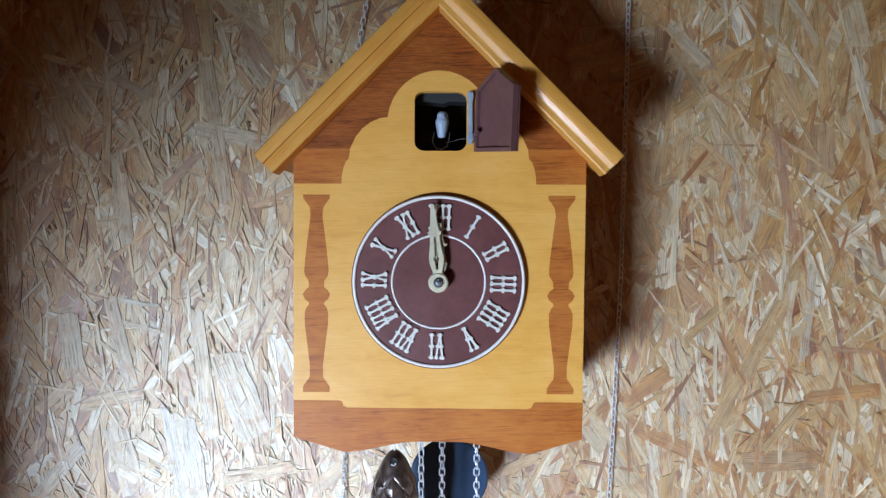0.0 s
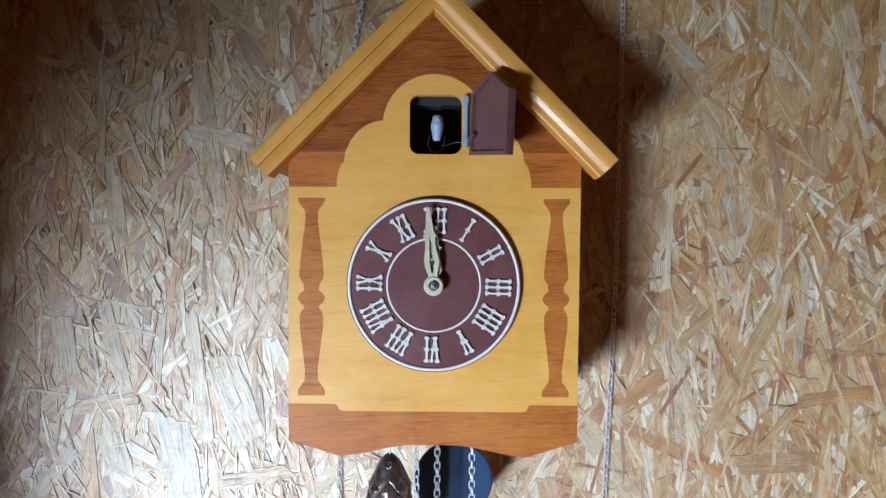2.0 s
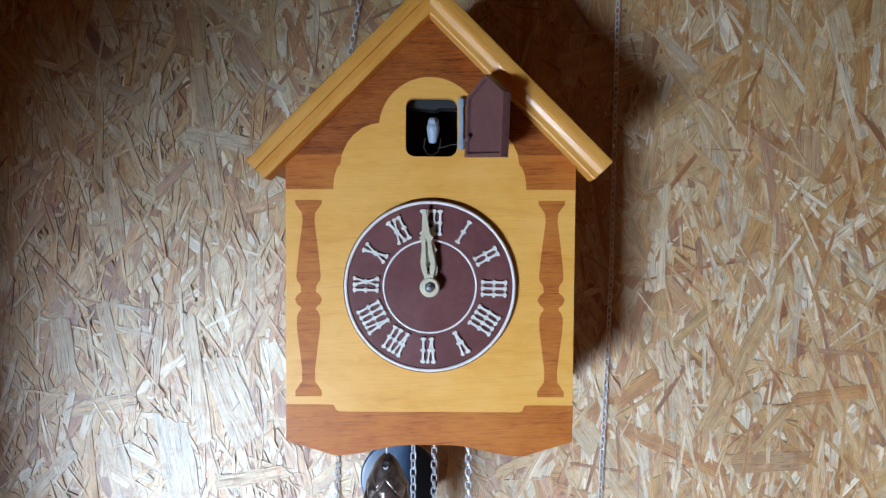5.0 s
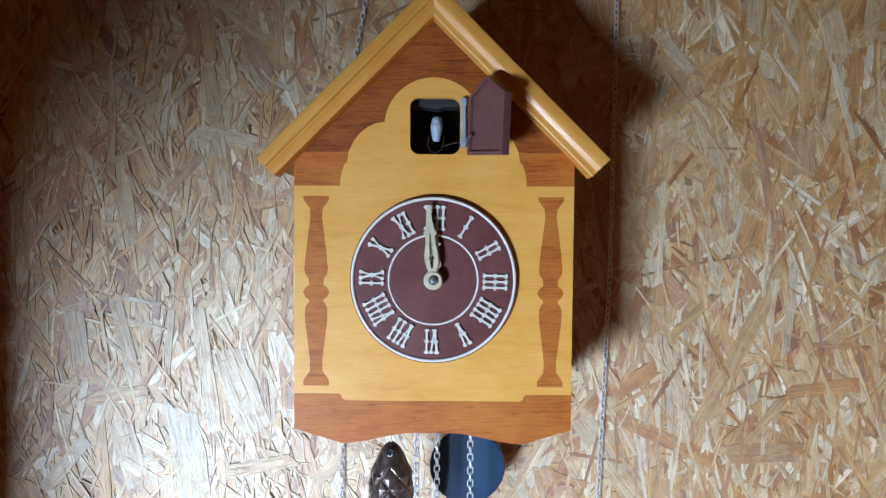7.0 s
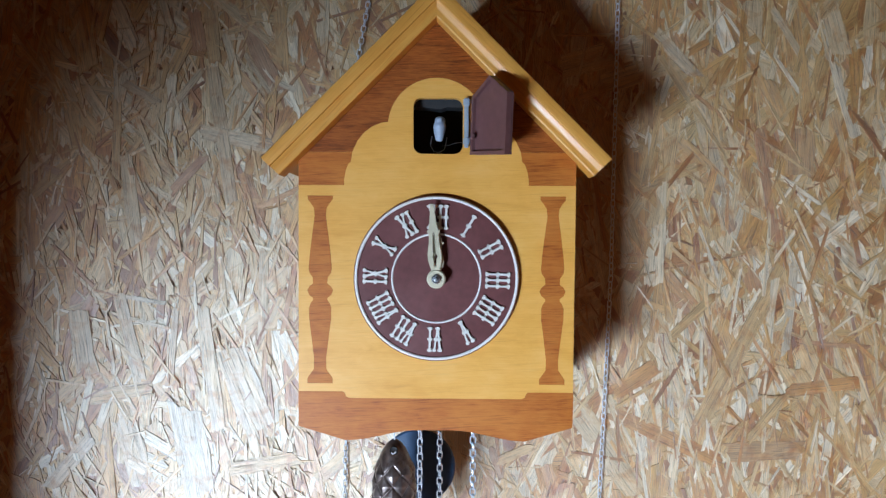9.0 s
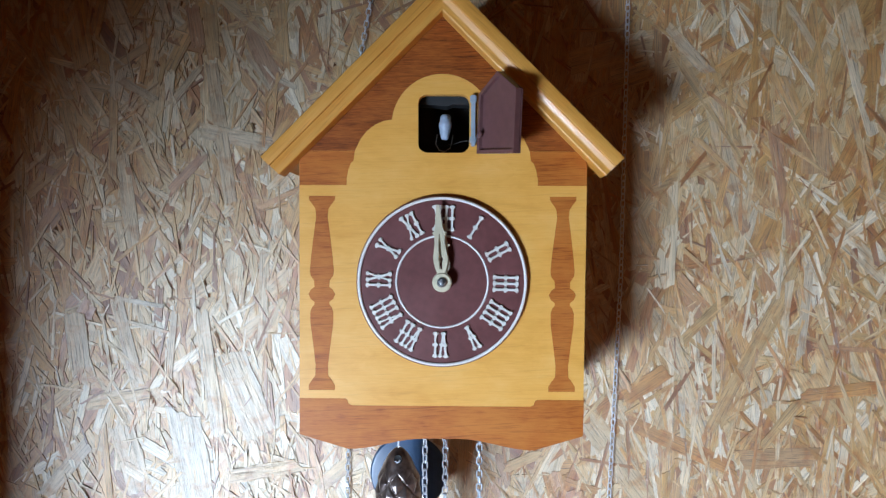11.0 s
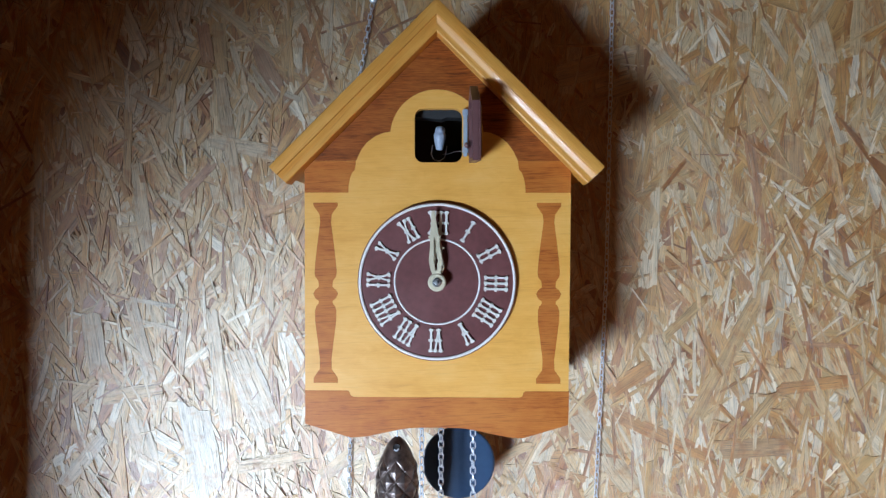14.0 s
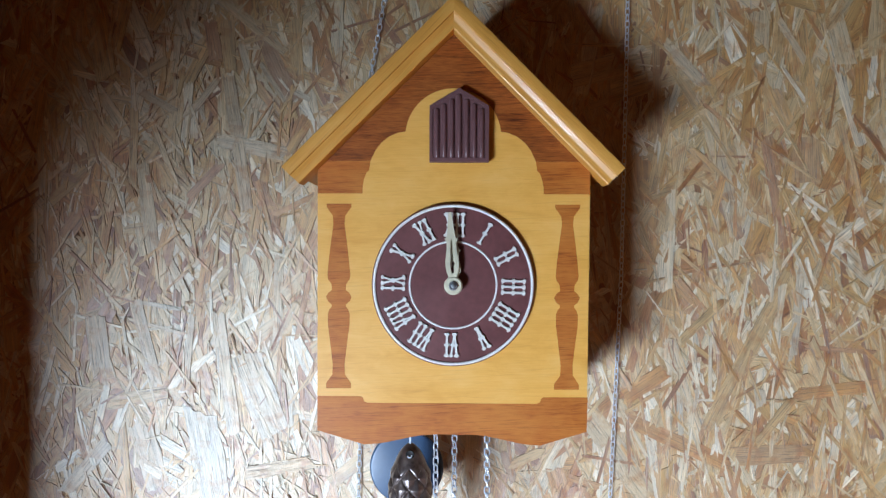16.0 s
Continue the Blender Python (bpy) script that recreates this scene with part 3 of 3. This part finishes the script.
pull_up = chain("steel chain running up into the clock case", pose(0.0262, -0.072, 1.575), [(0, 0, 0), (0.0006, 0, -0.32)], 0.0070, 0.0048, 0.00105, STEEL, -5)

# hook screwed into the board above
hook = thing("wall_hook", "small dark steel screw hook in the strand board", "hook", pose(-0.0560, 0.0, 1.8315))
part("shank", tube([(0, 0.004, 0), (0, -0.010, 0), (0, -0.0145, 0.0015), (0, -0.0160, 0.0055)], 0.0016), DULLSTEEL, hook, smooth=60)
part("screw_head", turned([(0.0, -0.0100), (0.0030, -0.0105), (0.0036, -0.0120), (0.0030, -0.0136), (0.0, -0.0142)], 24), STEEL, hook, "bright domed head", smooth=60)


# pine cone weight
def cone():
    bm = bmesh.new()
    n, m = 168, 190
    rows = []
    top, length = 0.0, 0.105
    for j in range(m + 1):
        t = j / m
        z = top - length * t
        d = length * t / 0.045
        r = 0.0150 * (1 - (1 - d) ** 2.6) ** 0.62 if d < 1 else 0.0150 * (1 - 0.42 * (d - 1) ** 2)
        row = []
        for i in range(n):
            a = i / n
            p, q = a * 7 + t * 7.2, a * 7 - t * 7.2
            fp, fq = abs((p % 1) - 0.5) * 2, abs((q % 1) - 0.5) * 2
            groove = max(fp, fq)
            lift = 0.0 if t < 0.13 else min(1.0, (t - 0.13) / 0.05)
            h = lift * (0.0015 * (1 - groove) + 0.0010 * min(1.0, (1 - groove) * 6) - 0.0008)
            row.append(bm.verts.new(((r + h) * math.cos(2 * math.pi * a), (r + h) * math.sin(2 * math.pi * a), z)))
        rows.append(row)
    for a, b in zip(rows, rows[1:]):
        for i in range(n):
            bm.faces.new((a[i], a[(i + 1) % n], b[(i + 1) % n], b[i]))
    bm.faces.new(rows[0])
    bm.faces.new(rows[-1])
    bmesh.ops.remove_doubles(bm, verts=bm.verts, dist=1e-7)
    return bm


weight = thing("pine_cone_weight", "dark bronzed iron clock weight shaped like a pine cone", "clock weight", pose(-0.0293, -0.088, 1.4865))
part("cone", cone(), BRONZE, weight, "brown pine cone with carved scales", pose(0, 0, 0, 0, 0, 12), 50)
# no real hole: a solid black disc paints the dark inside the eyelet
part("eyelet", turned([(0.0, -0.0004), (0.0018, -0.0004), (0.0026, -0.0009), (0.0030, 0.0), (0.0026, 0.0009), (0.0, 0.0009)], 24), BLACK, weight, "black disc for the shade in the eyelet hole", pose(0.0002, -0.0077, -0.0062, -24, 0, 0), 40)
part("hook_tip", tube([(0.0016, -0.0090, -0.0064), (0.0008, -0.0094, -0.0076), (-0.0004, -0.0094, -0.0078), (-0.0014, -0.0091, -0.0068)], 0.0005), STEEL, weight, "bright end of the hook")
part("hook_wire", tube([(0.0, -0.0010, -0.0006), (-0.0002, -0.0006, 0.0100), (-0.0004, 0.0, 0.0300)], 0.0006), STEEL, weight, "bright wire hook")


# ---- strands of the board ----
def strand_outline(rng, length, width):
    """A split flake: ragged ends, nearly straight sides; along x."""
    h, w = length / 2, width / 2
    skew = rng.uniform(-0.9, 0.9) * w
    teeth = max(2, min(6, round(width / 0.0022)))
    right, left = [], []
    for k in range(teeth + 1):
        f = -1 + 2 * k / teeth
        reach = min(length * 0.25, 0.006)
        right.append((h + skew * f + rng.uniform(-1, 0.3) * reach * rng.random(), w * f * rng.uniform(0.88, 1.0)))
        left.append((-h + skew * f * 0.6 + rng.uniform(-0.3, 1) * reach * rng.random(), -w * f * rng.uniform(0.88, 1.0)))
    lower = [(-h * 0.45, -w * rng.uniform(0.86, 1.08)), (h * 0.05, -w * rng.uniform(0.9, 1.08)), (h * 0.5, -w * rng.uniform(0.86, 1.06))]
    upper = [(h * 0.45, w * rng.uniform(0.86, 1.08)), (-h * 0.05, w * rng.uniform(0.9, 1.08)), (-h * 0.5, w * rng.uniform(0.86, 1.06))]
    return lower + right + upper + left


def add_strand(rng, verts, faces, uvs, length, width, thick, m):
    outline = strand_outline(rng, length, width)
    n, base = len(outline), len(verts)
    u0, v0 = rng.uniform(0, 9), rng.uniform(0, 9)
    for y in (-thick, 0.0):
        for x, z in outline:
            verts.append(m @ Vector((x, y, z)))
    faces.append([base + i for i in range(n)])
    uvs.extend((u0 + x, v0 + z) for x, z in outline)
    for i in range(n):
        j = (i + 1) % n
        faces.append([base + j, base + i, base + n + i, base + n + j])
        for x, z in (outline[j], outline[i], outline[i], outline[j]):
            uvs.append((u0 + x, v0 + z + 0.0004))


def strand_mesh(name, verts, faces, uvs, mat):
    me = bpy.data.meshes.new(name)
    me.from_pydata([tuple(v) for v in verts], [], faces)
    layer = me.uv_layers.new(name="grain")
    layer.data.foreach_set("uv", [c for p in uvs for c in p])
    me.materials.append(mat)
    return me


def wall_pose(x, y, z, angle, tip=0.0, bend=0.0):
    return Matrix.Translation((x, y, z)) @ Matrix.Rotation(radians(-angle), 4, "Y") @ Matrix.Rotation(radians(tip), 4, "X") @ Matrix.Rotation(radians(bend), 4, "Z")


def flakes():
    rng = random.Random(17)
    verts, faces, uvs = [], [], []
    for layer, count, lo, hi, stout in ((0.0004, 3600, 0.025, 0.095, 0.24), (0.0010, 3400, 0.022, 0.085, 0.24), (0.0016, 2600, 0.020, 0.085, 0.26), (0.0021, 1700, 0.022, 0.085, 0.28), (0.0026, 3400, 0.008, 0.055, 0.05)):
        for _ in range(count):
            x, z = rng.uniform(-0.395, 0.52), rng.uniform(1.30, 1.95)
            length = (lo + (hi - lo) * rng.random() ** 1.6) * (1.25 if x > 0.05 else 0.95)
            width = min(0.02, length * rng.uniform(0.03, stout) + 0.0005)
            angle = rng.gauss(92, 28) if rng.random() < 0.82 else rng.uniform(0, 180)
            tip, bend = rng.gauss(0, 3.4), rng.gauss(0, 0.7)
            add_strand(rng, verts, faces, uvs, length, width, 0.0006, wall_pose(x, -layer - rng.uniform(0, 0.0005), z, angle, tip, bend))
    ob = new("strands", strand_mesh("strands", verts, faces, uvs, CHIPS))
    ob.parent = board_wall
    return tagged(ob, "pressed wood strands of many tan and brown shades", kind="stuff")


flakes()
strand_rng = random.Random(11)


def strand(x, z, length, width, angle, mat):
    """One large flake that lies uppermost."""
    verts, faces, uvs = [], [], []
    add_strand(strand_rng, verts, faces, uvs, length, width, 0.0004, Matrix())
    ob = new("strand", strand_mesh("strand", verts, faces, uvs, mat))
    ob.parent = board_wall
    ob.matrix_basis = wall_pose(x, -0.0030 - strand_rng.uniform(0, 0.0004), z, angle, strand_rng.gauss(0, 0.8), strand_rng.gauss(0, 0.2))
    return ob


strand(-0.149, 1.779, 0.070, 0.0138, -65, UMBER)
strand(-0.150, 1.762, 0.041, 0.0046, -57, GREY)
strand(-0.180, 1.712, 0.115, 0.0110, -82, GREY)
strand(-0.169, 1.709, 0.061, 0.0124, -12, PALE)
strand(-0.208, 1.680, 0.042, 0.0074, -134, RED)
strand(-0.126, 1.752, 0.015, 0.0051, -28, WHITE_CHIP)
strand(-0.253, 1.774, 0.036, 0.0074, 32, STRAW)
strand(-0.248, 1.747, 0.036, 0.0069, -30, GREY)
strand(-0.201, 1.798, 0.035, 0.0115, -81, RED)
strand(-0.188, 1.793, 0.045, 0.0110, -84, STRAW)
strand(-0.131, 1.789, 0.054, 0.0101, -86, STRAW)
strand(-0.268, 1.709, 0.068, 0.0074, -91, STRAW)
strand(-0.256, 1.657, 0.080, 0.0115, -83, PALE)
strand(-0.210, 1.749, 0.044, 0.0055, 51, GREY)
strand(-0.323, 1.683, 0.018, 0.0055, -22, UMBER)
strand(-0.205, 1.446, 0.083, 0.0285, -80, WHITE_CHIP)
strand(-0.161, 1.500, 0.074, 0.0285, -68, PALE)
strand(-0.265, 1.497, 0.054, 0.0129, 10, STRAW)
strand(-0.146, 1.438, 0.060, 0.0120, 10, STRAW)
strand(-0.258, 1.544, 0.073, 0.0110, -76, GREY)
strand(-0.298, 1.541, 0.051, 0.0184, -82, GREY)
strand(-0.248, 1.557, 0.051, 0.0032, -15, PALE)
strand(-0.247, 1.575, 0.039, 0.0037, -9, WHITE_CHIP)
strand(-0.221, 1.541, 0.061, 0.0051, -95, GREY)
strand(-0.190, 1.518, 0.105, 0.0124, -82, PALE)
strand(-0.255, 1.447, 0.059, 0.0207, -73, GREY)
strand(-0.308, 1.438, 0.057, 0.0120, -130, GREY)
strand(-0.146, 1.581, 0.073, 0.0083, -91, PALE)
strand(0.225, 1.692, 0.110, 0.0129, -76, PALE)
strand(0.233, 1.653, 0.042, 0.0110, -61, UMBER)
strand(0.194, 1.680, 0.061, 0.0083, 22, STRAW)
strand(0.145, 1.754, 0.068, 0.0064, 20, STRAW)
strand(0.255, 1.799, 0.053, 0.0184, -94, PALE)
strand(0.270, 1.672, 0.096, 0.0087, -80, RED)
strand(0.296, 1.699, 0.040, 0.0253, -89, ROSE)
strand(0.287, 1.793, 0.057, 0.0055, -58, PALE)
strand(0.194, 1.779, 0.050, 0.0101, -47, PALE)
strand(0.212, 1.785, 0.022, 0.0064, 30, AMBER)
strand(0.171, 1.760, 0.084, 0.0064, -88, ROSE)
strand(0.329, 1.711, 0.080, 0.0101, 64, AMBER)
strand(0.250, 1.539, 0.150, 0.0138, -117, STRAW)
strand(0.323, 1.507, 0.072, 0.0110, 7, AMBER)
strand(0.189, 1.463, 0.104, 0.0124, -24, AMBER)
strand(0.198, 1.511, 0.082, 0.0087, -71, PALE)
strand(0.271, 1.452, 0.063, 0.0165, 3, ROSE)
strand(0.211, 1.565, 0.051, 0.0074, 44, STRAW)
strand(0.290, 1.571, 0.075, 0.0074, -95, WHITE_CHIP)
strand(0.142, 1.449, 0.086, 0.0202, -54, PALE)
strand(0.326, 1.541, 0.064, 0.0041, -4, RED)
strand(0.272, 1.480, 0.052, 0.0074, 52, STRAW)
strand(0.163, 1.511, 0.042, 0.0138, 34, AMBER)
strand(0.193, 1.486, 0.038, 0.0051, -87, WHITE_CHIP)
strand(0.260, 1.500, 0.015, 0.0092, -82, WHITE_CHIP)
strand(-0.084, 1.439, 0.046, 0.0120, 38, STRAW)
strand(0.064, 1.448, 0.035, 0.0083, 24, STRAW)
strand(0.049, 1.441, 0.029, 0.0074, -71, UMBER)
strand(0.112, 1.428, 0.029, 0.0064, -18, AMBER)

# lesser single flakes, scattered over the board on shared shapes
shapes = []
strand_rng = random.Random(29)
for length, width in ((0.030, 0.004), (0.045, 0.006), (0.055, 0.009), (0.038, 0.010), (0.022, 0.005), (0.062, 0.005), (0.030, 0.007), (0.018, 0.003)):
    verts, faces, uvs = [], [], []
    add_strand(strand_rng, verts, faces, uvs, length, width, 0.0005, Matrix())
    shapes.append(strand_mesh("strand", verts, faces, uvs, LOOSE))
for i in range(230):
    ob = new("strand", shapes[i % len(shapes)])
    ob.parent = board_wall
    angle = strand_rng.gauss(90, 30) if strand_rng.random() < 0.8 else strand_rng.uniform(0, 180)
    ob.matrix_basis = wall_pose(strand_rng.uniform(-0.40, 0.40), -0.0026 - strand_rng.uniform(0, 0.0004), strand_rng.uniform(1.39, 1.86), angle, strand_rng.gauss(0, 1.5), strand_rng.gauss(0, 0.3))


# ---- what moves ----
def motions():
    # pendulum: one swing and back in 0.858 s
    rows = []
    for i in range(161):
        t = i / 10
        rows.append((t, pose(*PIVOT, 0, -9.8 * math.cos(2 * math.pi * (t - 0.16) / 0.858), 0)))
    walk(pendulum, rows)
    # the little door stands open, then swings shut
    opened = [(0.0, 121), (13.6, 121), (13.7, 121), (13.8, 118), (13.9, 108), (14.0, 92), (14.1, 72), (14.2, 64), (14.3, 66), (14.4, 64), (14.5, 53), (14.6, 28), (14.7, 1), (14.8, 0), (16.0, 0)]
    walk(door, [(t, pose(HX - 0.0003 * a / 124, HY + 0.0015 * a / 124, HZ - 0.0005 * a / 124, 0, 0, a) @ pose(0, 0, 0, -1.5 * a / 124, -5.6 * a / 124, 0)) for t, a in opened])
    # the minute hand creeps on
    walk(pointer, [(0.0, pose(0, 0, 0, 0, -4.6, 0)), (16.0, pose(0, 0, 0, 0, -2.8, 0))])
    # the cuckoo's chain runs through the case until the door has shut
    walk(pull_up, [(0.0, pose(0.0262, -0.072, 1.575)), (13.9, pose(0.0262, -0.072, 1.650)), (14.1, pose(0.0262, -0.072, 1.6505)), (16.0, pose(0.0262, -0.072, 1.6505))])
    walk(pull_down, [(0.0, pose(0.0026, -0.072, 1.66)), (13.9, pose(0.0026, -0.072, 1.585)), (14.1, pose(0.0026, -0.072, 1.5845)), (16.0, pose(0.0026, -0.072, 1.5845))])


motions()
